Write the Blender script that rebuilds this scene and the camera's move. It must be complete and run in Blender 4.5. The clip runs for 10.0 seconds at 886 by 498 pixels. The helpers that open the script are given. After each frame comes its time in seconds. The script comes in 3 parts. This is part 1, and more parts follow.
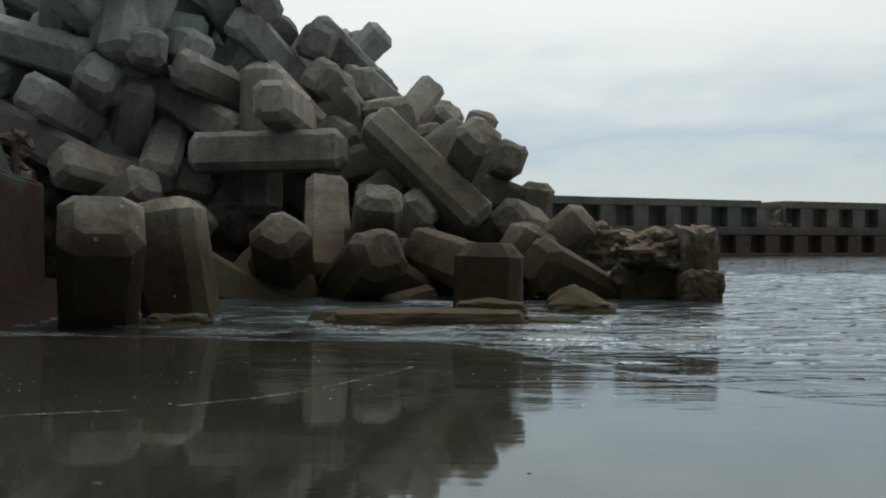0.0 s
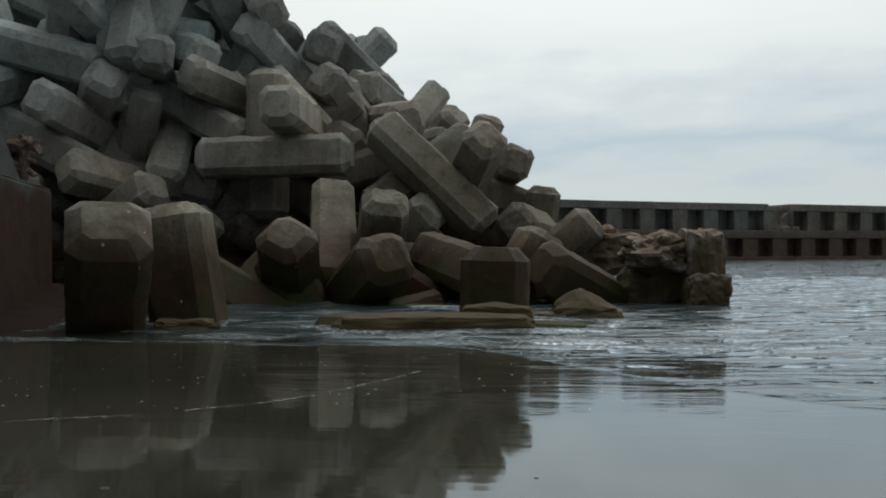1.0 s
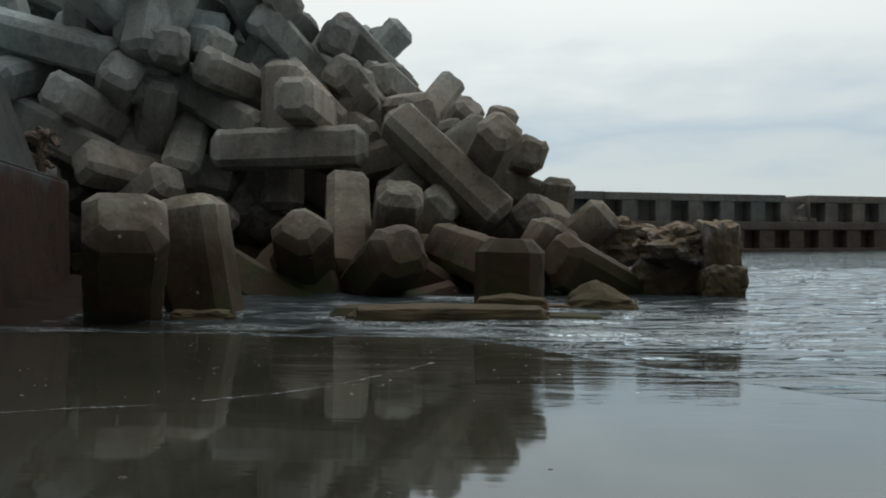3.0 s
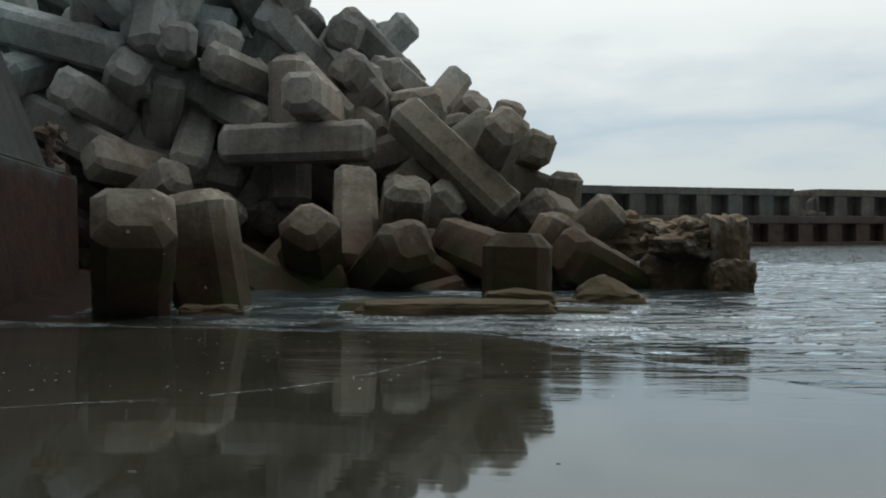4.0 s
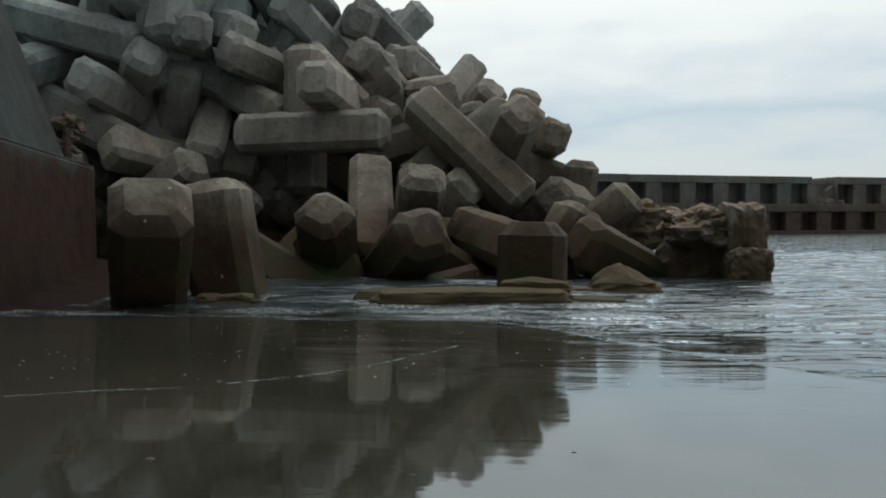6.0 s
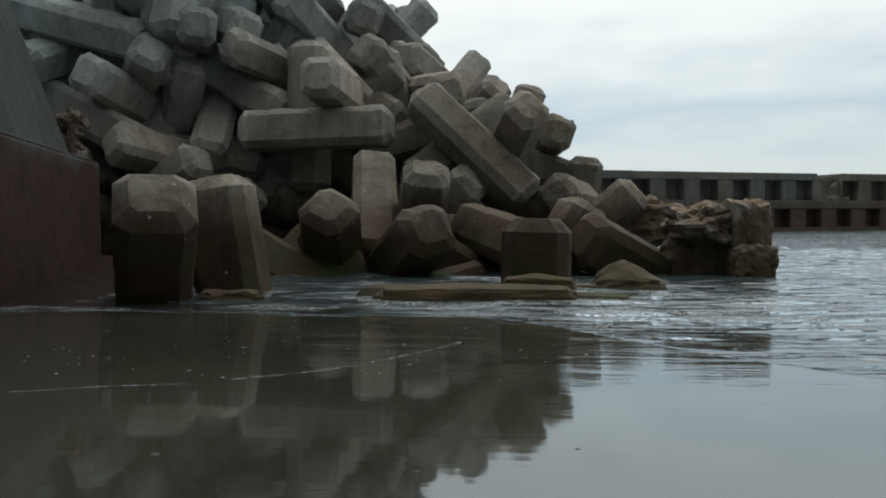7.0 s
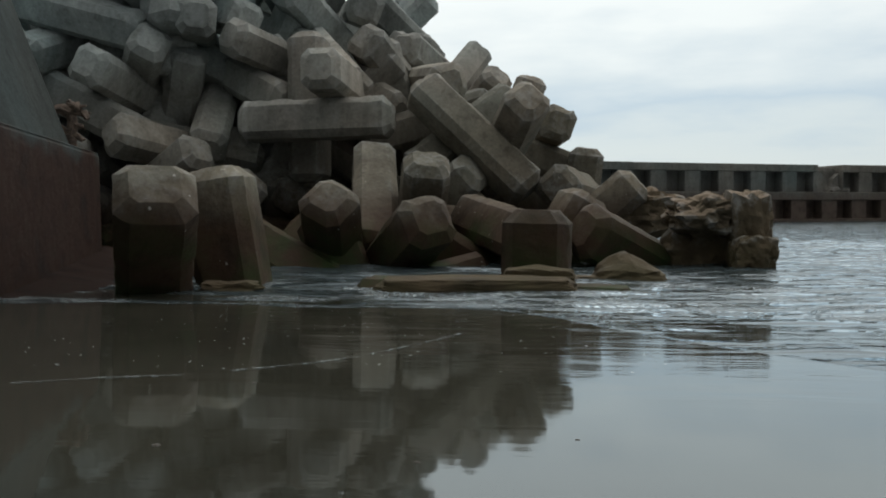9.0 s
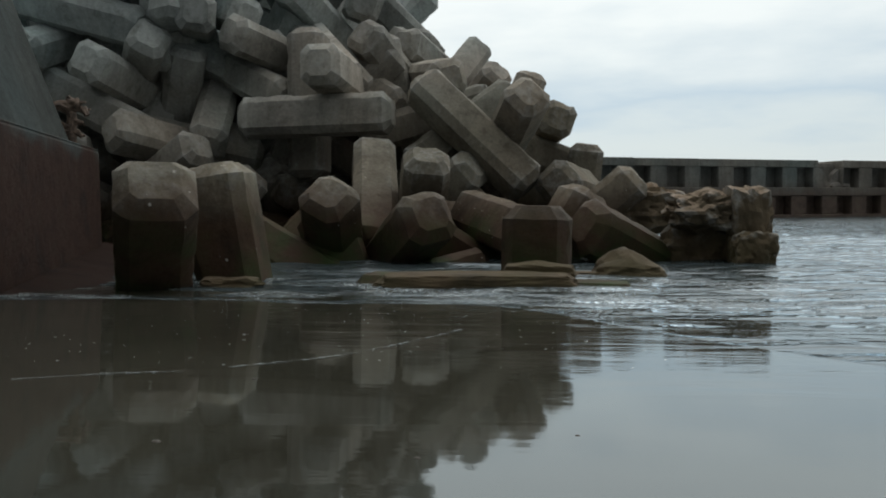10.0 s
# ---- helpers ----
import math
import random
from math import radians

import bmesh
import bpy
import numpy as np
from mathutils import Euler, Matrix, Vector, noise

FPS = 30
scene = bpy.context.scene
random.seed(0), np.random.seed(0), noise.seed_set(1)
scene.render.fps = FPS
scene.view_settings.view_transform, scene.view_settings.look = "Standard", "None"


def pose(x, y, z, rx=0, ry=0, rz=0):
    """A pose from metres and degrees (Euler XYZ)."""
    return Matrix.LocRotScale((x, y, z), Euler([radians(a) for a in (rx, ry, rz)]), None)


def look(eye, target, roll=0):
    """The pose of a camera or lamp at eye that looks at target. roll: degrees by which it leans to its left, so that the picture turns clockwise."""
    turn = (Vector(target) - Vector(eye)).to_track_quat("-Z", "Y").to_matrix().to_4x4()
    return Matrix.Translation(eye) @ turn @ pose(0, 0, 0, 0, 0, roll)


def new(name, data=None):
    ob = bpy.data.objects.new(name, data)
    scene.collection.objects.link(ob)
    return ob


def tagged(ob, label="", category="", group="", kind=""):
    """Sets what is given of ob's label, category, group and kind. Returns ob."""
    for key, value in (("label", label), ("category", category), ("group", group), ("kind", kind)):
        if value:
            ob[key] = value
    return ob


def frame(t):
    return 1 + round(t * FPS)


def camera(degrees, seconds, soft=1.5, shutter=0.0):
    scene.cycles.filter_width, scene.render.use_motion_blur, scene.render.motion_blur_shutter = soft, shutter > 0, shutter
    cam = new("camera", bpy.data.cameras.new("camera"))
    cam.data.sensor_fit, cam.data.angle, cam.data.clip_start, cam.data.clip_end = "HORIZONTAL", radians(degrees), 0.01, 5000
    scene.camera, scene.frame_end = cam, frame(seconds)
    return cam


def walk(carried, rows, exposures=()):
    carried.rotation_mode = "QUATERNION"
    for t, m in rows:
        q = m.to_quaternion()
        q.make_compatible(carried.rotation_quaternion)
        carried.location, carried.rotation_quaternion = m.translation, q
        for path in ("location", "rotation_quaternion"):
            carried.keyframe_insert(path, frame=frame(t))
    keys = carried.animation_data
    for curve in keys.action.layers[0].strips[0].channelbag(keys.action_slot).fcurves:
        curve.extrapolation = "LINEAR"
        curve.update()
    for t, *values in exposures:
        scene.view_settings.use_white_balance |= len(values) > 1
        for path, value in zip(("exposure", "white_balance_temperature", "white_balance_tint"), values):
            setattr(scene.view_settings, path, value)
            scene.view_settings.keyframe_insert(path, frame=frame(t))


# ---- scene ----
# ---- camera ----
EYE = (0.0, 0.0, 1.1)
cam = camera(55.0, 10.0, soft=1.9)
# seconds, yaw, pitch, roll: the camera stays where it is and turns slowly
TURNS = [
    (0.0, 0.00, -0.30, 0.00), (0.5, 0.16, -0.15, 0.10), (1.0, 0.42, -0.01, 0.17), (1.5, 0.77, -0.13, 0.17),
    (2.0, 1.04, -0.27, 0.20), (2.5, 1.21, -0.42, 0.16), (4.0, 1.90, -0.94, 0.27), (4.5, 2.18, -1.15, 0.34),
    (5.0, 2.44, -1.39, 0.30), (5.5, 2.69, -1.57, 0.34), (7.0, 3.19, -1.92, 0.30), (7.5, 3.20, -2.10, 0.29),
    (8.0, 3.22, -2.22, 0.29), (8.5, 3.25, -2.36, 0.31), (9.0, 3.21, -2.51, 0.28), (9.5, 3.21, -2.67, 0.35),
    (10.0, 3.21, -2.78, 0.34)]
walk(cam, [(t, pose(*EYE, 90 + p, r, y)) for t, y, p, r in TURNS],
     exposures=((0.0, -0.05), (2.5, -0.04), (5.5, 0.06), (7.0, 0.12), (10.0, 0.16)))

# ---- sky and light ----
SUN_ELEVATION, SUN_TURN = radians(58), radians(25)


def sky_world():
    world = bpy.data.worlds.new("overcast_sky")
    scene.world = world
    world.use_nodes = True
    nt = world.node_tree
    nt.nodes.clear()
    N, L = nt.nodes.new, nt.links.new
    out, bg = N("ShaderNodeOutputWorld"), N("ShaderNodeBackground")
    sky = N("ShaderNodeTexSky")
    sky.sky_type, sky.sun_disc = "NISHITA", False
    sky.sun_elevation, sky.sun_rotation = SUN_ELEVATION, SUN_TURN
    scale = N("ShaderNodeVectorMath")
    scale.operation = "SCALE"
    scale.inputs["Scale"].default_value = 0.10
    L(sky.outputs[0], scale.inputs[0])
    co = N("ShaderNodeTexCoord")
    sep = N("ShaderNodeSeparateXYZ")
    L(co.outputs["Generated"], sep.inputs[0])
    # cloud deck: colour by height over the horizon, broken by stretched noise
    stretch = N("ShaderNodeMapping")
    stretch.inputs["Scale"].default_value = (1.8, 1.8, 7.0)
    L(co.outputs["Generated"], stretch.inputs[0])
    big = N("ShaderNodeTexNoise")
    big.inputs["Scale"].default_value, big.inputs["Detail"].default_value = 2.2, 6
    big.inputs["Roughness"].default_value = 0.5
    L(stretch.outputs[0], big.inputs["Vector"])
    wob = N("ShaderNodeMath")
    wob.operation = "MULTIPLY_ADD"
    wob.inputs[1].default_value, wob.inputs[2].default_value = 0.20, -0.10
    L(big.outputs["Fac"], wob.inputs[0])
    add = N("ShaderNodeMath")
    add.operation = "ADD"
    L(sep.outputs["Z"], add.inputs[0])
    L(wob.outputs[0], add.inputs[1])
    ramp = N("ShaderNodeValToRGB")
    stops = [(0.0, (0.50, 0.57, 0.62)), (0.055, (0.57, 0.63, 0.635)), (0.09, (0.55, 0.615, 0.63)), (0.12, (0.45, 0.54, 0.60)),
             (0.15, (0.57, 0.635, 0.655)), (0.195, (0.715, 0.755, 0.74)), (0.26, (0.77, 0.805, 0.78)), (0.55, (0.89, 0.92, 0.90)), (1.0, (1.05, 1.08, 1.06))]
    el = ramp.color_ramp.elements
    while len(el) < len(stops):
        el.new(0.5)
    for e, (p, c) in zip(el, stops):
        e.position, e.color = p, (*c, 1)
    L(add.outputs[0], ramp.inputs[0])
    # brighter overhead and seaward; unseen sky over land dimmed to keep landward faces dark
    toward = N("ShaderNodeVectorMath")
    toward.operation = "DOT_PRODUCT"
    toward.inputs[1].default_value = (0.05, 0.62, 0.62)
    L(co.outputs["Generated"], toward.inputs[0])
    sky_bias = N("ShaderNodeMath")
    sky_bias.operation = "ADD"
    sky_bias.inputs[1].default_value = 0.45
    L(toward.outputs["Value"], sky_bias.inputs[0])
    least = N("ShaderNodeMath")
    least.operation = "MAXIMUM"
    least.inputs[1].default_value = 0.06
    L(sky_bias.outputs[0], least.inputs[0])
    deck = N("ShaderNodeVectorMath")
    deck.operation = "SCALE"
    L(ramp.outputs[0], deck.inputs[0])
    L(least.outputs[0], deck.inputs["Scale"])
    mix = N("ShaderNodeMix")
    mix.data_type = "RGBA"
    mix.inputs["Factor"].default_value = 0.92
    L(scale.outputs[0], mix.inputs["A"])
    L(deck.outputs[0], mix.inputs["B"])
    L(mix.outputs["Result"], bg.inputs[0])
    bg.inputs[1].default_value = 1.0
    L(bg.outputs[0], out.inputs[0])


sky_world()
sun = new("sun", bpy.data.lights.new("sun", "SUN"))
sun.data.energy, sun.data.angle, sun.data.color = 0.6, radians(40), (1.0, 0.97, 0.92)
sun.matrix_world = look((0, 0, 40), (-40 * math.sin(SUN_TURN) / math.tan(SUN_ELEVATION), -40 * math.cos(SUN_TURN) / math.tan(SUN_ELEVATION), 0))


# ---- materials ----
def material(name):
    m = bpy.data.materials.new(name)
    m.use_nodes = True
    nt = m.node_tree
    return m, nt, nt.nodes["Principled BSDF"]


def noise_node(nt, scale, detail=5, rough=0.55, stretch=(1, 1, 1), distortion=0.0):
    geo = nt.nodes.new("ShaderNodeNewGeometry")
    mp = nt.nodes.new("ShaderNodeMapping")
    mp.inputs["Scale"].default_value = stretch
    nt.links.new(geo.outputs["Position"], mp.inputs[0])
    n = nt.nodes.new("ShaderNodeTexNoise")
    n.inputs["Scale"].default_value, n.inputs["Detail"].default_value = scale, detail
    n.inputs["Roughness"].default_value, n.inputs["Distortion"].default_value = rough, distortion
    nt.links.new(mp.outputs[0], n.inputs["Vector"])
    return n.outputs["Fac"]


def ramp_node(nt, fac, *stops):
    r = nt.nodes.new("ShaderNodeValToRGB")
    el = r.color_ramp.elements
    while len(el) < len(stops):
        el.new(0.5)
    for e, (p, c) in zip(el, stops):
        e.position, e.color = p, (*c, 1) if len(c) == 3 else c
    nt.links.new(fac, r.inputs[0])
    return r.outputs[0]


def mix_node(nt, fac, a, b, blend="MIX"):
    m = nt.nodes.new("ShaderNodeMix")
    m.data_type, m.blend_type = "RGBA", blend
    for sock, v in (("Factor", fac), ("A", a), ("B", b)):
        if isinstance(v, (int, float)):
            m.inputs[sock].default_value = v
        elif isinstance(v, tuple):
            m.inputs[sock].default_value = (*v, 1)
        else:
            nt.links.new(v, m.inputs[sock])
    return m.outputs["Result"]


def math_node(nt, op, a, b=0.0, clamp=False):
    m = nt.nodes.new("ShaderNodeMath")
    m.operation, m.use_clamp = op, clamp
    for i, v in enumerate((a, b)):
        if isinstance(v, (int, float)):
            m.inputs[i].default_value = v
        else:
            nt.links.new(v, m.inputs[i])
    return m.outputs[0]


def bump_node(nt, bsdf, height, strength, distance, base=None):
    b = nt.nodes.new("ShaderNodeBump")
    b.inputs["Strength"].default_value, b.inputs["Distance"].default_value = strength, distance
    nt.links.new(height, b.inputs["Height"])
    if base is not None:
        nt.links.new(base, b.inputs["Normal"])
    nt.links.new(b.outputs[0], bsdf.inputs["Normal"])
    return b.outputs[0]


def height_node(nt):
    geo = nt.nodes.new("ShaderNodeNewGeometry")
    sep = nt.nodes.new("ShaderNodeSeparateXYZ")
    nt.links.new(geo.outputs["Position"], sep.inputs[0])
    return sep.outputs["Z"]


def concrete(name, light=(0.48, 0.468, 0.458), dark=(0.24, 0.235, 0.231), tide=(0.75, 1.95), growth=((0.019, 0.0105, 0.0065), (0.047, 0.026, 0.015), (0.053, 0.039, 0.019)), specks=0.0, weedy=1.0, brown_fade=1.0, crust=0.0):
    """Weathered sea concrete; algae and rust-brown growth up to the tide line."""
    m, nt, b = material(name)
    broad = noise_node(nt, 0.45, 5)
    fine = noise_node(nt, 11.0, 6, 0.7)
    who = nt.nodes.new("ShaderNodeObjectInfo")
    base = mix_node(nt, ramp_node(nt, broad, (0.32, (0, 0, 0)), (0.68, (1, 1, 1))), dark, light)
    # brown and green tints drift over the pile
    tint = ramp_node(nt, noise_node(nt, 0.16, 3), (0.35, (0.88, 1.0, 0.99)), (0.5, (1.0, 1.0, 0.96)), (0.66, (1.07, 0.98, 0.90)))
    base = mix_node(nt, 1.0, base, tint, "MULTIPLY")
    base = mix_node(nt, 1.0, base, ramp_node(nt, who.outputs["Random"], (0.0, (0.70, 0.69, 0.67)), (0.35, (0.88, 0.90, 0.90)), (0.7, (1.0, 0.98, 0.94)), (1.0, (1.08, 1.09, 1.10))), "MULTIPLY")
    # tint: dark brown low and seaward, paler green-grey upwards and towards the land
    up = nt.nodes.new("ShaderNodeMapRange")
    up.inputs["From Min"].default_value, up.inputs["From Max"].default_value = 2.3, 8.6
    spot, axes = nt.nodes.new("ShaderNodeNewGeometry"), nt.nodes.new("ShaderNodeSeparateXYZ")
    nt.links.new(spot.outputs["Position"], axes.inputs[0])
    seaward = math_node(nt, "MULTIPLY", math_node(nt, "ADD", axes.outputs["X"], 5.0), -0.4)
    nt.links.new(math_node(nt, "ADD", math_node(nt, "ADD", height_node(nt), seaward), math_node(nt, "MULTIPLY", noise_node(nt, 0.3, 3), 2.0)), up.inputs["Value"])
    base = mix_node(nt, brown_fade, base, ramp_node(nt, up.outputs[0], (0.0, (0.60, 0.53, 0.45)), (0.5, (0.92, 0.89, 0.85)), (0.8, (1.0, 1.04, 1.05)), (1.0, (1.03, 1.13, 1.19))), "MULTIPLY")
    base = mix_node(nt, 0.6, base, ramp_node(nt, fine, (0.32, (0.6, 0.6, 0.58)), (0.72, (1.15, 1.15, 1.12))), "MULTIPLY")
    streak = noise_node(nt, 2.2, 5, 0.65, (1, 1, 0.14))
    base = mix_node(nt, 0.4, base, ramp_node(nt, streak, (0.36, (0.42, 0.41, 0.39)), (0.58, (1, 1, 1))), "MULTIPLY")
    blotch = noise_node(nt, 3.2, 6, 0.7)
    base = mix_node(nt, 0.55, base, ramp_node(nt, blotch, (0.33, (0.45, 0.44, 0.42)), (0.47, (1, 1, 1)), (0.62, (1, 1, 1)), (0.72, (1.25, 1.25, 1.22))), "MULTIPLY")
    # worn, paler arrises
    if specks:
        arris = nt.nodes.new("ShaderNodeNewGeometry")
        worn = math_node(nt, "ADD", arris.outputs["Pointiness"], math_node(nt, "MULTIPLY", math_node(nt, "SUBTRACT", noise_node(nt, 7.0, 5, 0.7), 0.5), 0.16))
        base = mix_node(nt, math_node(nt, "MULTIPLY", ramp_node(nt, worn, (0.535, (0, 0, 0)), (0.60, (1, 1, 1))), 0.45), base, (0.42, 0.43, 0.42))
    # tide band
    z = math_node(nt, "ADD", height_node(nt), math_node(nt, "MULTIPLY", math_node(nt, "SUBTRACT", noise_node(nt, 0.8, 5), 0.5), 1.2))
    mr = nt.nodes.new("ShaderNodeMapRange")
    mr.interpolation_type = "SMOOTHSTEP"
    mr.inputs["From Min"].default_value, mr.inputs["From Max"].default_value = tide[1], tide[0]
    nt.links.new(z, mr.inputs["Value"])
    wet = mr.outputs[0]
    weed = ramp_node(nt, noise_node(nt, 1.7, 6, 0.65), (0.3, growth[0]), (0.5, growth[1]), (0.7, growth[2]))
    base = mix_node(nt, math_node(nt, "MULTIPLY", wet, 0.96), base, weed)
    # green weed close over the water
    low = nt.nodes.new("ShaderNodeMapRange")
    low.inputs["From Min"].default_value, low.inputs["From Max"].default_value = 1.1, 0.2
    nt.links.new(z, low.inputs["Value"])
    green = ramp_node(nt, noise_node(nt, 1.1, 4, 0.6), (0.42, (0, 0, 0)), (0.62, (1, 1, 1)))
    base = mix_node(nt, math_node(nt, "MULTIPLY", math_node(nt, "MULTIPLY", low.outputs[0], green), weedy), base, (0.030, 0.044, 0.014))
    # pale shells and droppings
    if specks:
        cells = nt.nodes.new("ShaderNodeTexVoronoi")
        cells.inputs["Scale"].default_value = 5.5
        geo = nt.nodes.new("ShaderNodeNewGeometry")
        nt.links.new(geo.outputs["Position"], cells.inputs["Vector"])
        cells.inputs["Randomness"].default_value = 1.0
        near = math_node(nt, "LESS_THAN", math_node(nt, "ADD", cells.outputs["Distance"], math_node(nt, "MULTIPLY", noise_node(nt, 13.0, 4, 0.7), 0.5)), 0.33)
        few = math_node(nt, "GREATER_THAN", noise_node(nt, 0.9, 3), 1.0 - specks)
        base = mix_node(nt, math_node(nt, "MULTIPLY", math_node(nt, "MULTIPLY", near, few), 0.48), base, (0.58, 0.56, 0.51))
    if crust:
        # shell crust that grows on the upper sides
        face = nt.nodes.new("ShaderNodeNewGeometry")
        side = nt.nodes.new("ShaderNodeSeparateXYZ")
        nt.links.new(face.outputs["Normal"], side.inputs[0])
        top = ramp_node(nt, math_node(nt, "ADD", side.outputs["Z"], math_node(nt, "MULTIPLY", math_node(nt, "SUBTRACT", noise_node(nt, 5.0, 5, 0.7), 0.5), 2.4)), (0.55, (0, 0, 0)), (0.85, (1, 1, 1)))
        high = ramp_node(nt, math_node(nt, "MULTIPLY", height_node(nt), 0.5), (0.3, (0, 0, 0)), (0.6, (1, 1, 1)))
        base = mix_node(nt, math_node(nt, "MULTIPLY", math_node(nt, "MULTIPLY", top, high), crust), base, (0.36, 0.27, 0.20))
    nt.links.new(base, b.inputs["Base Color"])
    nt.links.new(ramp_node(nt, wet, (0.0, (0.9, 0.9, 0.9)), (1.0, (0.75, 0.75, 0.75))), b.inputs["Roughness"])
    b.inputs["Specular IOR Level"].default_value = 0.15
    first = bump_node(nt, b, noise_node(nt, 3.5, 6, 0.65), 0.45, 0.06)
    bump_node(nt, b, fine, 0.5, 0.02, first)
    return m


def plain(name, dark, light, scale, rough):
    m, nt, b = material(name)
    nt.links.new(ramp_node(nt, noise_node(nt, scale, 5, 0.6), (0.3, dark), (0.7, light)), b.inputs["Base Color"])
    b.inputs["Roughness"].default_value = rough
    bump_node(nt, b, noise_node(nt, scale * 3, 4), 0.3, 0.01)
    return m


def wet_gloss(nt, base, rough, normal, ior, tint):
    """Dull ground or deep water under a film that mirrors the sky more the flatter one looks."""
    dull, gloss = nt.nodes.new("ShaderNodeBsdfDiffuse"), nt.nodes.new("ShaderNodeBsdfGlossy")
    fresnel, mix = nt.nodes.new("ShaderNodeFresnel"), nt.nodes.new("ShaderNodeMixShader")
    if isinstance(base, tuple):
        dull.inputs["Color"].default_value = (*base, 1)
    else:
        nt.links.new(base, dull.inputs["Color"])
    # tint paints extra sky blue into the reflection
    gloss.inputs["Color"].default_value = (*tint, 1)
    if isinstance(rough, float):
        gloss.inputs["Roughness"].default_value = rough
    else:
        nt.links.new(rough, gloss.inputs["Roughness"])
    fresnel.inputs["IOR"].default_value = ior
    for node in (dull, gloss, fresnel):
        nt.links.new(normal, node.inputs["Normal"])
    nt.links.new(fresnel.outputs[0], mix.inputs[0])
    nt.links.new(dull.outputs[0], mix.inputs[1])
    nt.links.new(gloss.outputs[0], mix.inputs[2])
    nt.links.new(mix.outputs[0], nt.nodes["Material Output"].inputs["Surface"])


def wet_sand():
    m, nt, b = material("wet_sand")
    c = ramp_node(nt, noise_node(nt, 0.7, 6, 0.6), (0.3, (0.028, 0.027, 0.020)), (0.7, (0.052, 0.050, 0.038)))
    rough = ramp_node(nt, noise_node(nt, 0.5, 4, 0.6, (0.5, 1.4, 1)), (0.35, (0.02, 0.02, 0.02)), (0.7, (0.07, 0.07, 0.07)))
    # the film of water is still close by and trembles towards the sea
    geo = nt.nodes.new("ShaderNodeNewGeometry")
    dot = nt.nodes.new("ShaderNodeVectorMath")
    dot.operation = "DOT_PRODUCT"
    dot.inputs[1].default_value = (0.7, 1.0, 0)
    nt.links.new(geo.outputs["Position"], dot.inputs[0])
    grow = nt.nodes.new("ShaderNodeMapRange")
    for k, v in (("From Min", 4.5), ("From Max", 9.0), ("To Min", 0.10), ("To Max", 1.0)):
        grow.inputs[k].default_value = v
    nt.links.new(dot.outputs["Value"], grow.inputs["Value"])
    slow = math_node(nt, "MULTIPLY", noise_node(nt, 1.3, 3, 0.5, (0.4, 2.0, 1), 0.5), grow.outputs[0])
    first = bump_node(nt, b, slow, 0.5, 0.026)
    quick = math_node(nt, "MULTIPLY", noise_node(nt, 7.0, 4, 0.6, (0.4, 1.7, 1)), grow.outputs[0])
    wet_gloss(nt, c, rough, bump_node(nt, b, quick, 0.4, 0.006, first), 1.75, (0.91, 0.99, 1.04))
    return m


def sea_water():
    m, nt, b = material("sea_water")
    # ripples grow with the distance from the sand
    geo = nt.nodes.new("ShaderNodeNewGeometry")
    sep = nt.nodes.new("ShaderNodeSeparateXYZ")
    nt.links.new(geo.outputs["Position"], sep.inputs[0])
    grow = nt.nodes.new("ShaderNodeMapRange")
    for k, v in (("From Min", 7.0), ("From Max", 16.0), ("To Min", 0.55), ("To Max", 1.0)):
        grow.inputs[k].default_value = v
    nt.links.new(sep.outputs["Y"], grow.inputs["Value"])
    chop = math_node(nt, "MULTIPLY", noise_node(nt, 1.5, 3, 0.5, (0.36, 1.9, 1), 0.6), grow.outputs[0])
    first = bump_node(nt, b, chop, 0.8, 0.17)
    fine = math_node(nt, "MULTIPLY", noise_node(nt, 6.5, 4, 0.6, (0.4, 1.5, 1), 0.5), grow.outputs[0])
    wet_gloss(nt, (0.040, 0.051, 0.054), 0.025, bump_node(nt, b, fine, 0.4, 0.014, first), 1.43, (0.90, 0.98, 1.035))
    return m


CONCRETE = concrete("weathered_concrete", specks=0.44)
WALL_CONCRETE = concrete("seawall_concrete", (0.088, 0.110, 0.116), (0.050, 0.064, 0.068), (2.0, 2.45), ((0.012, 0.0068, 0.005), (0.034, 0.0155, 0.0105), (0.032, 0.020, 0.0135)), weedy=0.0, brown_fade=0.0)
# haze is put into the breakwater and rock colours, lifted to a paler tone
FAR_CONCRETE = concrete("breakwater_concrete", (0.24, 0.24, 0.235), (0.15, 0.15, 0.146), (1.5, 3.6), ((0.06, 0.042, 0.034), (0.10, 0.07, 0.056), (0.105, 0.088, 0.062)), brown_fade=0.0, weedy=0.0)
ROCK = concrete("brown_rock", (0.26, 0.20, 0.15), (0.12, 0.092, 0.068), (0.1, 0.95), ((0.040, 0.029, 0.018), (0.080, 0.058, 0.033), (0.090, 0.070, 0.038)), specks=0.4, weedy=0.25, brown_fade=0.6, crust=0.42)
SAND, WATER = wet_sand(), sea_water()
WOOD = plain("driftwood", (0.045, 0.032, 0.025), (0.22, 0.155, 0.115), 9.0, 0.85)
PEBBLE = plain("pebble", (0.035, 0.03, 0.025), (0.08, 0.068, 0.055), 30.0, 0.8)


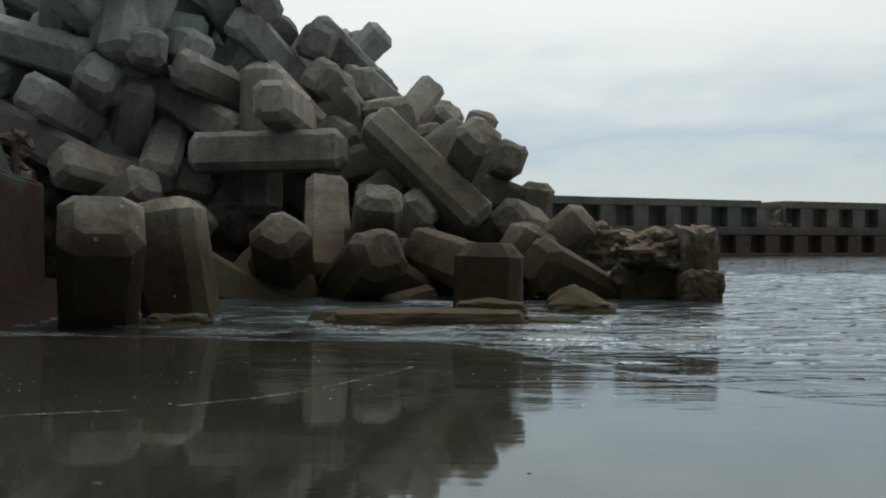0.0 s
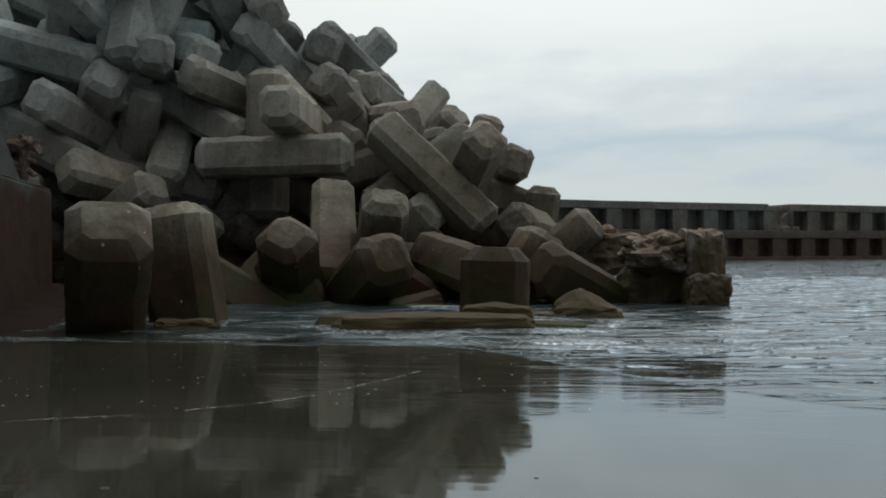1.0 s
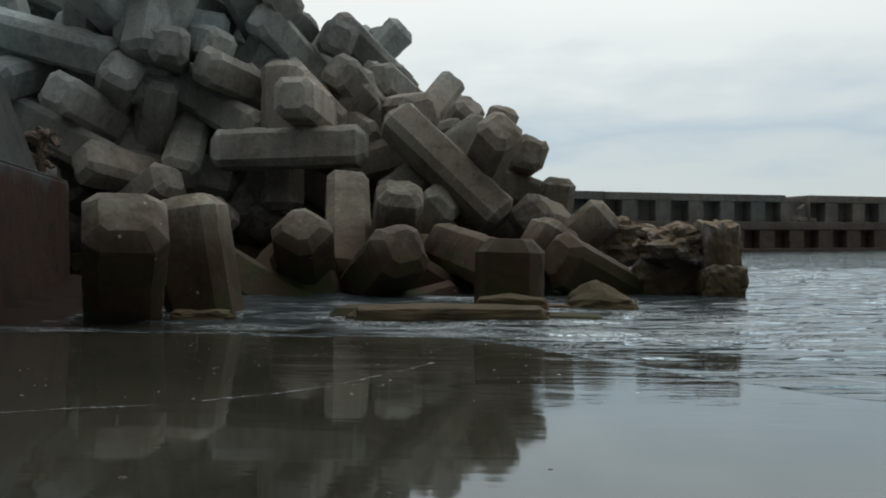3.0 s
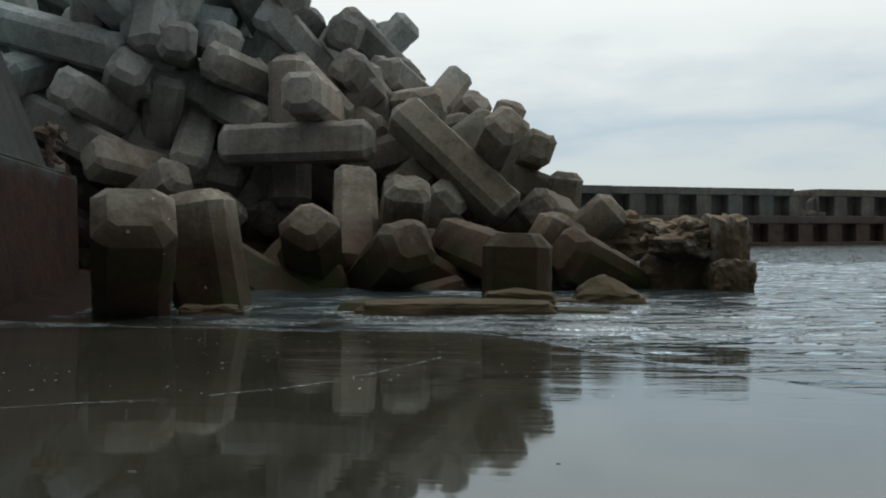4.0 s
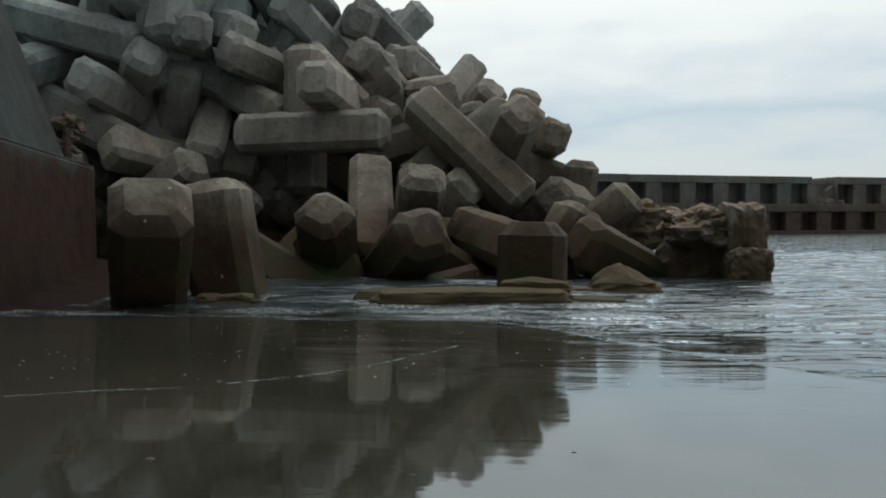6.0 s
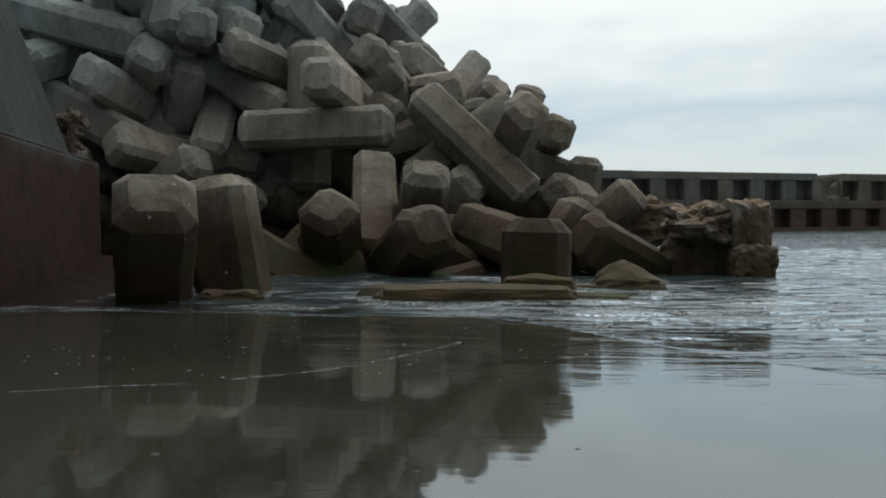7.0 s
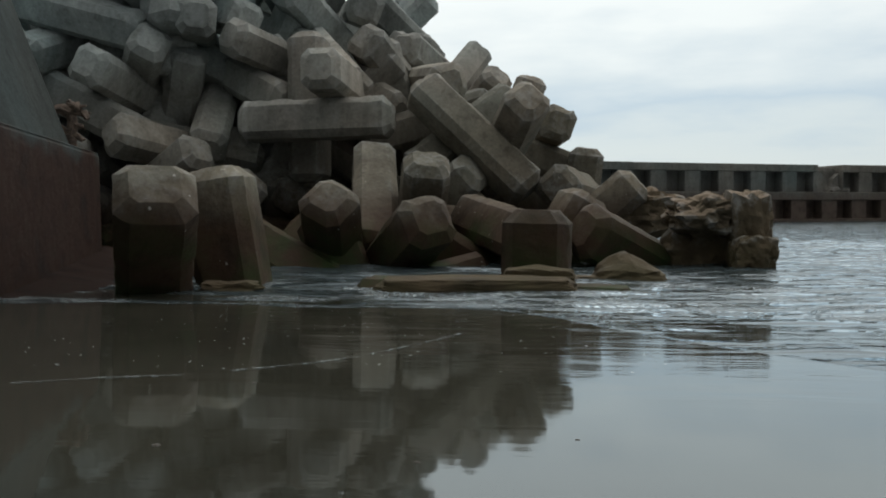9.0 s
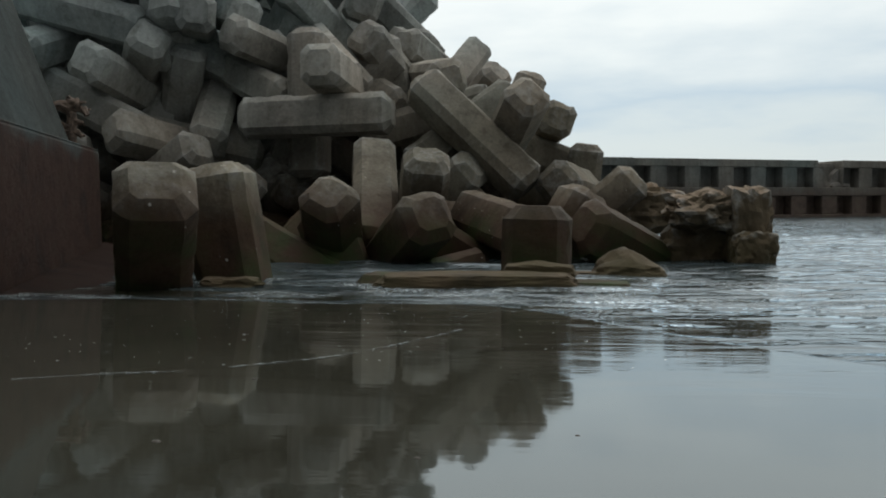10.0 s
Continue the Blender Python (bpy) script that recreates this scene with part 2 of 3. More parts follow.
def foam_lace():
    m, nt, b = material("foam_lace")
    b.inputs["Base Color"].default_value = (0.34, 0.38, 0.39, 1)
    b.inputs["Roughness"].default_value = 0.6
    ridge = math_node(nt, "ABSOLUTE", math_node(nt, "SUBTRACT", noise_node(nt, 3.0, 5, 0.7, (0.8, 2.2, 1), 0.6), 0.5))
    lace = ramp_node(nt, ridge, (0.0, (1, 1, 1)), (0.02, (0.85, 0.85, 0.85)), (0.07, (0, 0, 0)))
    mottle = ramp_node(nt, noise_node(nt, 24.0, 3, 0.6, (0.6, 1.5, 1)), (0.42, (0.12, 0.12, 0.12)), (0.62, (0.7, 0.7, 0.7)))
    nt.links.new(mix_node(nt, 1.0, lace, mottle, "MULTIPLY"), b.inputs["Alpha"])
    return m


LACE = foam_lace()
FOAM = plain("foam", (0.30, 0.33, 0.33), (0.62, 0.65, 0.65), 9.0, 0.5)


# ---- building helpers ----
def mesh_from(name, bm, mat=None, smooth=False):
    bmesh.ops.recalc_face_normals(bm, faces=bm.faces[:])
    me = bpy.data.meshes.new(name)
    bm.to_mesh(me)
    bm.free()
    if mat:
        me.materials.append(mat)
    if smooth:
        me.polygons.foreach_set("use_smooth", [True] * len(me.polygons))
    return me


def part(name, me, parent, m=None, label=""):
    ob = new(name, me)
    ob.parent = parent
    if m is not None:
        ob.matrix_basis = m
    return tagged(ob, label)


def prism(bm, pts, axis, lo, hi):
    """Extrudes a closed outline of 2D points along an axis (0, 1, 2)."""
    def put(p, h):
        v = list(p)
        v.insert(axis, h)
        return bm.verts.new(v)
    a, b = [put(p, lo) for p in pts], [put(p, hi) for p in pts]
    n = len(pts)
    bm.faces.new(a[::-1])
    bm.faces.new(b)
    for i in range(n):
        bm.faces.new((a[i], a[(i + 1) % n], b[(i + 1) % n], b[i]))


def box(bm, x0, x1, y0, y1, z0, z1):
    prism(bm, [(x0, y0), (x1, y0), (x1, y1), (x0, y1)], 2, z0, z1)


# ---- ground and sea ----
def sand_height(x, y):
    return 0.235 - 0.0250 * y - 0.010 * max(min(x, 12), -12) if y < 40 else -0.765 - 0.010 * max(min(x, 12), -12) - 0.02 * (y - 40)


def front(x):
    """Where the last run of water ends on the sand, metres ahead."""
    s = min(max((x + 0.6) / 3.4, 0), 1)
    return 9.75 - 4.2 * s * s * (3 - 2 * s) + 0.16 * math.sin(1.3 * x + 0.4) + 0.07 * math.sin(3.7 * x) + 0.03 * math.sin(9.1 * x + 1)


def water_height(x, y):
    d = y - front(x)
    thin = sand_height(x, y) + 0.0006 + 0.002 * min(max(d / 1.2, 0), 1)
    lip = 0.0004 * math.exp(-((d - 0.45) / 0.26) ** 2) * min(max((x + 0.6) / 2.5, 0.1), 1)
    if d > 45 or abs(x) > 30:
        return 0.0
    rise = min(max((d - 0.10) / 1.1, 0), 1)
    swell = rise * (0.036 * noise.noise((x * 0.55 + 0.2 * y, y * 1.7, 0.3)) + 0.042 * noise.noise((x * 0.8 - 0.2 * y, y * 3.8, 2.1)))
    swell += (0.25 + 0.75 * rise) * min(max((x + 3) / 4, 0.15), 1) * 0.0035 * noise.noise((x * 2.2, y * 6.0, 5.0)) * min(max(d / 0.4, 0), 1)
    return max(thin, 0.0) + lip + swell


def sheet(name, rows, mat):
    """A sheet through rows of points, each row of the same length."""
    w = len(rows[0])
    faces = [(j * w + i, j * w + i + 1, (j + 1) * w + i + 1, (j + 1) * w + i) for j in range(len(rows) - 1) for i in range(w - 1)]
    me = bpy.data.meshes.new(name)
    me.from_pydata([p for r in rows for p in r], [], faces)
    me.materials.append(mat)
    me.polygons.foreach_set("use_smooth", [True] * len(me.polygons))
    return new(name, me)


far = [60, 100, 200, 500, 1000, 2500]
steps = lambda lo, hi, n: [float(v) for v in np.linspace(lo, hi, n)]
xs, ys = [-2500, -200, -60] + steps(-30, 30, 61) + far, [-2500, -200, -40] + steps(-10, 40, 101) + far
ground = tagged(sheet("ground", [[(x, y, max(sand_height(x, y), -6)) for x in xs] for y in ys], SAND),
                "dark wet sand beach with a mirror film of water", "beach", kind="structure")
xs = [-2500, -200, -60, -30] + steps(-16, 16, 321) + [20, 30] + far
reach = [0, 0.03, 0.06, 0.1, 0.14, 0.18, 0.22, 0.28, 0.35, 0.45] + steps(0.55, 26, 256) + steps(26.6, 50, 40) + [70, 120, 300, 800, 2500]
water = tagged(sheet("water", [[(x, front(min(max(x, -16), 16)) + d, water_height(x, front(min(max(x, -16), 16)) + d)) for x in xs] for d in reach], WATER),
               "grey rippled sea running up the sand in a thin swash", "sea", kind="structure")

# ---- seawall ----
def seawall():
    wall = tagged(new("wall_seawall"), "concrete seawall with a tide-stained foot and leaning upper face", "seawall", kind="structure")
    a, b = Vector((-5.08, 6.0, 0)), Vector((-7.7, 16.5, 0))
    d = (b - a).normalized()
    turn = math.atan2(d.y, d.x)
    length = (b - a).length
    m = Matrix.Translation(a - d * 25) @ Matrix.Rotation(turn, 4, "Z")
    bm = bmesh.new()
    # local x runs along the wall, y to the land side
    prism(bm, [(0, -1), (0.03, 2.25), (0.06, 2.3), (6, 2.35), (6, -1)], 0, 0, length + 25)
    bmesh.ops.bevel(bm, geom=bm.edges[:], offset=0.04, segments=2, affect="EDGES")
    part("plinth", mesh_from("plinth", bm, WALL_CONCRETE), wall, m, "tide-stained brown concrete foot")
    bm = bmesh.new()
    prism(bm, [(0.42, 2.25), (2.05, 6.8), (2.45, 7.0), (6, 7.0), (6, 2.25)], 0, 0, length + 24.6)
    bmesh.ops.bevel(bm, geom=bm.edges[:], offset=0.05, segments=2, affect="EDGES")
    part("upper_face", mesh_from("upper_face", bm, WALL_CONCRETE), wall, m, "grey-green leaning concrete face")
    # the toe rises along the wall towards the pile
    bm = bmesh.new()
    rows = []
    for i in range(41):
        u = length * (0.25 + 0.85 * i / 40)
        rise = 0.42 * min(max((u / length - 0.3) / 0.7, 0), 1)
        rows.append([bm.verts.new(a + d * u + Vector((-d.y, d.x, 0)) * (0.3 - 1.9 * j / 10) + Vector((0, 0, rise * (1 - max(j - 1.5, 0) / 8.5) ** 1.4 - 0.10 * j / 10 + 0.03 * noise.noise((u * 1.7, j * 0.5, 3)))))
                     for j in range(11)])
    for r, s in zip(rows, rows[1:]):
        for j in range(10):
            bm.faces.new((r[j], r[j + 1], s[j + 1], s[j]))
    bmesh.ops.solidify(bm, geom=bm.faces[:], thickness=0.25)
    part("toe", mesh_from("toe", bm, WALL_CONCRETE, True), wall, None, "low sloping dark wet concrete toe")


seawall()


# ---- armour blocks ----
BAR_W, BAR_H = 1.05, 2.1


def column_mesh(seed, mat=CONCRETE):
    """A column with broad chamfers along its sides and round its ends, cut fine enough for uneven faces and chipped edges."""
    h, c, e = BAR_W / 2, 0.18 * BAR_W, 0.19 * BAR_W

    def ring(x, q):
        k = c * q / h
        corner = [(-q + k, -q), (q - k, -q), (q, -q + k), (q, q - k), (q - k, q), (-q + k, q), (-q, q - k), (-q, -q + k)]
        out = []
        for i, (a, b) in enumerate(corner):
            n = 4 if i % 2 == 0 else 2
            a2, b2 = corner[(i + 1) % 8]
            out += [(x, a + (a2 - a) * j / n, b + (b2 - b) * j / n) for j in range(n)]
        return out

    bm = bmesh.new()
    stations = [(-BAR_H, h - e), (-BAR_H + e / 2, h - e / 2)] + [(-BAR_H + e + (2 * BAR_H - 2 * e) * i / 18, h) for i in range(19)] + [(BAR_H - e / 2, h - e / 2), (BAR_H, h - e)]
    rows = [[bm.verts.new(p) for p in ring(*s)] for s in stations]
    n = len(rows[0])
    for a, b in zip(rows, rows[1:]):
        for i in range(n):
            bm.faces.new((a[i], a[(i + 1) % n], b[(i + 1) % n], b[i]))
    caps = [bm.faces.new(rows[0][::-1]), bm.faces.new(rows[-1])]
    bmesh.ops.poke(bm, faces=caps)
    bm.normal_update()
    for ed in bm.edges:
        ed.smooth = ed.calc_face_angle(0) < 0.4
    off = Vector((seed * 11.3, seed * 4.7, 0))
    moved = []
    for v in bm.verts:
        arris = sum(not ed.smooth for ed in v.link_edges)
        d = noise.fractal(v.co * 1.3 + off, 1.0, 2.0, 4) * 0.010
        if arris:
            d -= max(0.0, noise.noise(v.co * 4.3 + off) - 0.12) * 0.10
        moved.append((v, v.normal * d))
    for v, d in moved:
        v.co += d
    return mesh_from("column", bm, mat, True)


COLUMNS = [column_mesh(k) for k in range(6)]
HALF = BAR_W / 2
# three crossed columns, each lying against the other two
THREE = [pose(0, -HALF, -HALF), pose(HALF, 0, HALF, 0, 0, 90), pose(-HALF, HALF, 0, 0, -90, 0)]


pick = random.Random(2)


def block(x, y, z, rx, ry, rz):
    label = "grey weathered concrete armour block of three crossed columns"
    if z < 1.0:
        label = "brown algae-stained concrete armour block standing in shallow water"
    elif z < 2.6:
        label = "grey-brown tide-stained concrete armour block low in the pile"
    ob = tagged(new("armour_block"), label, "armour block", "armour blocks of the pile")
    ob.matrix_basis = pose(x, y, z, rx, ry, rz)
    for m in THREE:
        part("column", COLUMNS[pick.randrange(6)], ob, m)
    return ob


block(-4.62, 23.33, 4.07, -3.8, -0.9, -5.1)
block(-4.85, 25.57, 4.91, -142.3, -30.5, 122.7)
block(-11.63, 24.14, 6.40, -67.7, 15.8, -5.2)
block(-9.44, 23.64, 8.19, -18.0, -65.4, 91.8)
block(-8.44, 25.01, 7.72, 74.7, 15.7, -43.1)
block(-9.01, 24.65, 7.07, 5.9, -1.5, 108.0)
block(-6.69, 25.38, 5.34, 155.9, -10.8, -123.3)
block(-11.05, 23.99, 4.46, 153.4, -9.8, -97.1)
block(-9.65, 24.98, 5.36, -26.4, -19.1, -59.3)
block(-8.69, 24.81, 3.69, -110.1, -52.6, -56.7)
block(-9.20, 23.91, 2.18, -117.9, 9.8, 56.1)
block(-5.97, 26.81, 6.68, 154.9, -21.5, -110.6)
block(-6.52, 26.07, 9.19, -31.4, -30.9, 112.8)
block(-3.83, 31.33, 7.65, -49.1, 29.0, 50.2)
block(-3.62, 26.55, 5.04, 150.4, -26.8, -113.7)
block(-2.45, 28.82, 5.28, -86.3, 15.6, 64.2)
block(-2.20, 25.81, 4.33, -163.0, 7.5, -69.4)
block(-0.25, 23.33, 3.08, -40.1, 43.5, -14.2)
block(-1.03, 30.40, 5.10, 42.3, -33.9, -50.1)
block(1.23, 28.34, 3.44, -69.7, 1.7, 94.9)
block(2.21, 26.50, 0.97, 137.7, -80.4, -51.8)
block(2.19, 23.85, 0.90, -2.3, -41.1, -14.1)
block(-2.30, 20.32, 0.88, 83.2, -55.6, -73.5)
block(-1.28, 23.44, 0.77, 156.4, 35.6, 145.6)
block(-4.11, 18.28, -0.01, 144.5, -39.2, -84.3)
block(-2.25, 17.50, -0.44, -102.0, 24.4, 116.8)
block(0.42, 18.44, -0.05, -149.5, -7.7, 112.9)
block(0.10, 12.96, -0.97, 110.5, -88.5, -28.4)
# inside and back of the pile
block(-9.00, 31.00, 7.20, 30, 40, 10)
block(-7.76, 22.14, 0.00, -112, -17, 158)
block(-7.09, 21.80, 0.16, -88, 48, -164)
block(-16.47, 17.74, 3.13, 2, 2, -127)
block(-16.56, 21.29, 5.84, 12, 45, -112)
block(-17.50, 24.11, 8.21, -2, -44, 176)
block(-16.50, 27.25, 10.33, -32, -59, -100)
block(-16.87, 28.54, 12.31, 25, 72, -160)
block(-15.04, 17.88, 2.07, -138, -14, 91)
block(-14.43, 20.29, 3.56, 55, -3, 4)
block(-15.29, 22.70, 5.78, 103, 30, -176)
block(-14.14, 26.11, 7.49, -176, -71, 172)
block(-14.99, 30.67, 12.48, -37, 51, -39)
block(-12.88, 19.67, 2.31, -130, -42, 121)
block(-13.13, 21.45, 3.98, 81, 17, -17)
block(-12.89, 29.94, 10.86, -105, -52, -141)
block(-11.41, 31.22, 12.09, -101, 13, 65)
block(-9.90, 30.28, 10.68, 138, -40, -143)
block(-10.74, 32.78, 12.31, 97, -2, -155)
block(-8.38, 33.38, 12.38, -53, 44, -121)
block(-17.81, 18.34, 1.05, -66, 46, 6)
block(-17.65, 20.15, 2.98, -105, 40, -101)
block(-16.80, 22.61, 4.57, 155, 5, -152)
block(-17.31, 25.91, 6.67, 169, 47, -110)
block(-17.62, 29.57, 10.75, 112, 63, -99)
block(-14.63, 20.22, 0.87, -101, -1, 82)
block(-15.00, 22.63, 3.09, 159, 14, 65)
block(-13.11, 22.84, 2.82, -103, -3, 102)
block(-12.44, 27.90, 7.95, -21, 1, -59)
block(-12.76, 32.18, 11.09, 86, 71, 151)
block(-10.22, 29.01, 7.21, -100, -50, 37)
block(-9.66, 32.06, 9.62, -84, -8, 37)
block(-8.24, 30.14, 7.00, -169, 4, -45)
block(-8.79, 35.68, 11.18, 38, -5, -44)
block(-5.39, 25.90, 2.60, -68, -56, -38)
block(-6.13, 30.69, 6.53, 74, -6, -47)
block(-4.50, 34.65, 8.30, -26, -39, -178)
block(1.05, 27.23, 0.91, -22, 65, -0)
block(0.47, 29.13, 2.67, 28, 29, 69)
block(-17.72, 20.29, -0.03, 93, -25, 12)
block(-17.63, 21.50, 1.92, 165, 14, -122)
block(-18.44, 23.92, 3.62, -106, 56, 105)
block(-18.26, 29.60, 8.59, -18, 5, -80)
block(-16.04, 26.00, 4.87, -106, -53, -83)
block(-15.87, 28.47, 6.06, -156, -85, 98)
block(-16.21, 31.93, 9.71, -131, 14, 119)
block(-13.72, 26.79, 4.68, 39, 13, 81)
block(-12.84, 28.79, 5.95, 138, 9, -130)
block(-13.19, 31.17, 7.54, 140, 28, 73)
block(-13.17, 34.34, 9.69, 129, 17, -81)
block(-10.83, 26.80, 3.61, -148, -19, -21)
block(-10.87, 29.27, 5.13, 176, 71, 172)
block(-10.63, 32.70, 7.72, 115, 1, 92)
block(-11.24, 33.81, 9.49, -72, -19, 32)
block(-8.52, 26.35, 2.09, -9, -36, 30)
block(-8.69, 28.35, 4.14, 6, 10, -88)
block(-7.68, 33.26, 7.50, -78, -17, -166)
block(-6.85, 25.40, 0.10, 96, -18, 78)
block(-6.45, 27.11, 2.28, -117, -43, 16)
block(-7.49, 29.94, 3.93, 20, 6, 167)
block(-4.12, 28.65, 1.81, -11, 46, -162)
block(-5.05, 31.24, 3.56, -14, 12, -25)
block(-3.47, 33.35, 5.55, 134, -28, -111)
block(-1.73, 27.34, -0.14, -78, 22, -171)
block(-2.25, 30.50, 2.24, -22, 77, 31)
block(-0.05, 32.90, 3.01, -29, 53, 46)
block(-0.17, 35.76, 5.20, -145, -53, 131)
block(2.69, 28.98, 0.02, 15, 72, 146)
block(2.00, 30.98, 1.41, -32, 42, -101)
block(-10.90, 25.20, 0.40, -34, 24, -66)
block(-11.00, 25.80, 2.40, 54, 40, -152)
block(-12.30, 28.50, 5.00, -47, 75, 56)
block(-9.60, 25.00, 0.30, -126, -71, -101)
block(-12.60, 25.00, 1.20, 61, 19, 77)
block(-12.80, 26.50, 3.60, -127, -40, -160)
block(-13.6, 29.2, 6.9, 30, 40, 10)


# ---- far breakwater ----
def breakwater():
    wall = tagged(new("breakwater"), "long grey concrete breakwater with two rows of square openings", "breakwater", kind="structure")
    p, q = Vector((16.4, 76, 0)), Vector((42.0, 86, 0))
    d = (q - p).normalized()
    m = Matrix.Translation(p + Vector((0, 0, 0.16))) @ Matrix.Rotation(math.atan2(d.y, d.x), 4, "Z")

    def piece(name, x0, x1, y0, y1, z0, z1, label=""):
        bm = bmesh.new()
        box(bm, x0, x1, y0, y1, z0, z1)
        bmesh.ops.bevel(bm, geom=bm.edges[:], offset=0.05, segments=1, affect="EDGES")
        part(name, mesh_from(name, bm, FAR_CONCRETE), wall, m, label)

    piece("footing", -46, 80, -0.25, 5, -3, 0.12)
    piece("lower_back_wall", -46, 80, 1.05, 5, 0.1, 2.1)
    piece("ledge", -46, 80, -0.12, 5, 1.85, 2.62)
    piece("upper_back_wall", -46, 80, 1.1, 4.6, 2.6, 4.7)
    for i in range(-13, 23):
        piece("lower_pier", i * 3.5 + 1.65, i * 3.5 + 3.4, 0, 1.6, 0.1, 1.9)
    rng = random.Random(4)
    # upper storey in sections, each with its own slightly uneven cap
    for start, count in ((-43.2, 4), (-28.6, 4), (-14.8, 3), (-4.66, 2), (2.3, 4), (18.07, 4), (32.3, 4), (46.5, 4), (60.7, 4)):
        pitch = 3.46 if start < 15 else 3.4
        end = {2.3: 15.24}.get(start, start + count * pitch + 0.1)
        piece("cap_beam", start, end - 0.05, 0, 4.4, 4.47, 5.18 + rng.uniform(-0.04, 0.06))
        for i in range(count + 1):
            x0 = start + i * pitch - (1.5 if i else 0)
            piece("upper_pier", max(x0, start), min(start + i * pitch + 0.12, end - 0.06), 0.04, 1.8, 2.6, 4.5)
    # the broken bay
    piece("broken_cap", 15.3, 18.0, 1.2, 4.2, 4.3, 4.95, "lower broken concrete cap")
    bm = bmesh.new()
    prism(bm, [(15.3, 2.6), (15.3, 4.5), (15.9, 4.35), (16.9, 2.6)], 1, 0.3, 1.5)
    part("broken_pier", mesh_from("broken_pier", bm, FAR_CONCRETE), wall, m, "leaning broken concrete pier")
    bm = bmesh.new()
    prism(bm, [(16.9, 2.6), (17.4, 3.9), (18.05, 4.4), (18.05, 2.6)], 1, 0.5, 1.7)
    part("broken_pier", mesh_from("broken_pier", bm, FAR_CONCRETE), wall, m, "leaning broken concrete pier")
    return m


BREAKWATER = breakwater()


# ---- rocks ----
def rock(name, centre, half, seed, label, category="rock", boxy=0.0, rough=0.22, mat=None, turn=0, detail=4, scale=1.0, group="", peak=0.0, steps=0.18):
    bm = bmesh.new()
    bmesh.ops.create_icosphere(bm, subdivisions=detail, radius=1)
    off = Vector((seed * 7.3, seed * 3.1, seed * 5.7))
    for v in bm.verts:
        p = v.co.normalized()
        if boxy:
            k = 1 / max(abs(p.x), abs(p.y), abs(p.z))
            p = p.lerp(p * k, boxy)
        q = p * 1.4 * scale + off
        d = noise.fractal(q, 0.8, 2.2, 6) * rough + (noise.noise(q * 2.3) > 0.12) * rough * steps + noise.noise(q * 9.0) * rough * 0.12
        p = p * (1 + d)
        if peak and p.z > 0:
            p.z *= 1.25 * (1 - peak * min(1.0, math.hypot(p.x + 0.15, p.y)))
        v.co = Vector((p.x * half[0], p.y * half[1], p.z * half[2]))
    ob = new(name, mesh_from(name, bm, mat or ROCK))
    ob.matrix_basis = pose(*centre, 0, 0, turn)
    return tagged(ob, label, category, group)


# single columns broken from their blocks: one slid into the water, two leaning at the pile's foot, one lodged near its top
for k, (m, label) in enumerate((
        (pose(3.30, 17.91, -0.04, -28.2, -22.8, -142.8), "brown broken-off concrete column slanting into the water"),
        (pose(-4.92, 12.13, 0.07, 0, -42, -66), "grey-topped concrete column leaning out of the shallow water"),
        (pose(-3.98, 13.10, -0.29, 0, -98.6, 0), "upright concrete column, grey above and algae-green below"),
        (pose(-4.23, 28.15, 7.75, 158.9, 11.3, -78.2), "grey concrete column lodged high among the armour blocks"))):
    fallen = new("concrete_column", COLUMNS[3 + k % 3])
    fallen.matrix_basis = m
    tagged(fallen, label, "concrete column")

# the broken end of the mound: brown, crusted lumps standing in the water
rock("rock", (4.22, 17.3, 1.00), (0.70, 0.62, 0.40), 1, "brown crusted rubble lump with pale shell growth", boxy=0.35, rough=0.3, group="rubble at the mound's end")
rock("rock", (5.06, 17.3, 0.62), (0.40, 0.62, 0.82), 2, "upright brown broken concrete stump in the water", boxy=0.8, rough=0.16, group="rubble at the mound's end")
rock("rock", (5.02, 16.62, 0.22), (0.42, 0.34, 0.42), 3, "low olive-grey broken stone at the water", boxy=0.4, rough=0.25, group="rubble at the mound's end")
# added lump that fills the shaded hollow beneath the crusted one
rock("rock", (4.25, 17.75, 0.10), (0.74, 0.5, 0.66), 4, "wet rubble lump in the shaded hollow under the crusted top", boxy=0.4, rough=0.25, group="rubble at the mound's end")
rock("rock", (4.0, 23.6, 1.05), (1.15, 0.6, 0.62), 5, "brown crumbling rubble lump behind a fallen column", boxy=0.3, rough=0.35, group="rubble at the mound's end")
rock("rock", (2.24, 14.0, -0.04), (0.60, 0.45, 0.40), 6, "olive-brown pointed boulder lying in shallow water", boxy=0.3, rough=0.14, peak=0.55)
rock("rock", (-3.72, 11.95, -0.02), (0.46, 0.2, 0.15), 13, "small olive stone awash beside a block", boxy=0.3, rough=0.25)
rock("stone_slab", (0.69, 12.36, 0.06), (0.50, 0.22, 0.21), 14, "brown trapezoid concrete stub lying against a block", "stone slab", boxy=0.85, rough=0.07, peak=0.2)
rock("stone_slab", (-0.21, 12.0, -0.05), (1.45, 0.50, 0.25), 8, "long flat brown stone slab awash in the swash", "stone slab", boxy=0.62, rough=0.055, steps=0.0, turn=1, detail=5, scale=1.3)
rock("stone_slab", (1.95, 13.9, -0.04), (0.66, 0.26, 0.10), 9, "short low brown stone slab awash in the swash", "stone slab", boxy=0.5, rough=0.14, turn=-4, scale=1.5, steps=0.0)

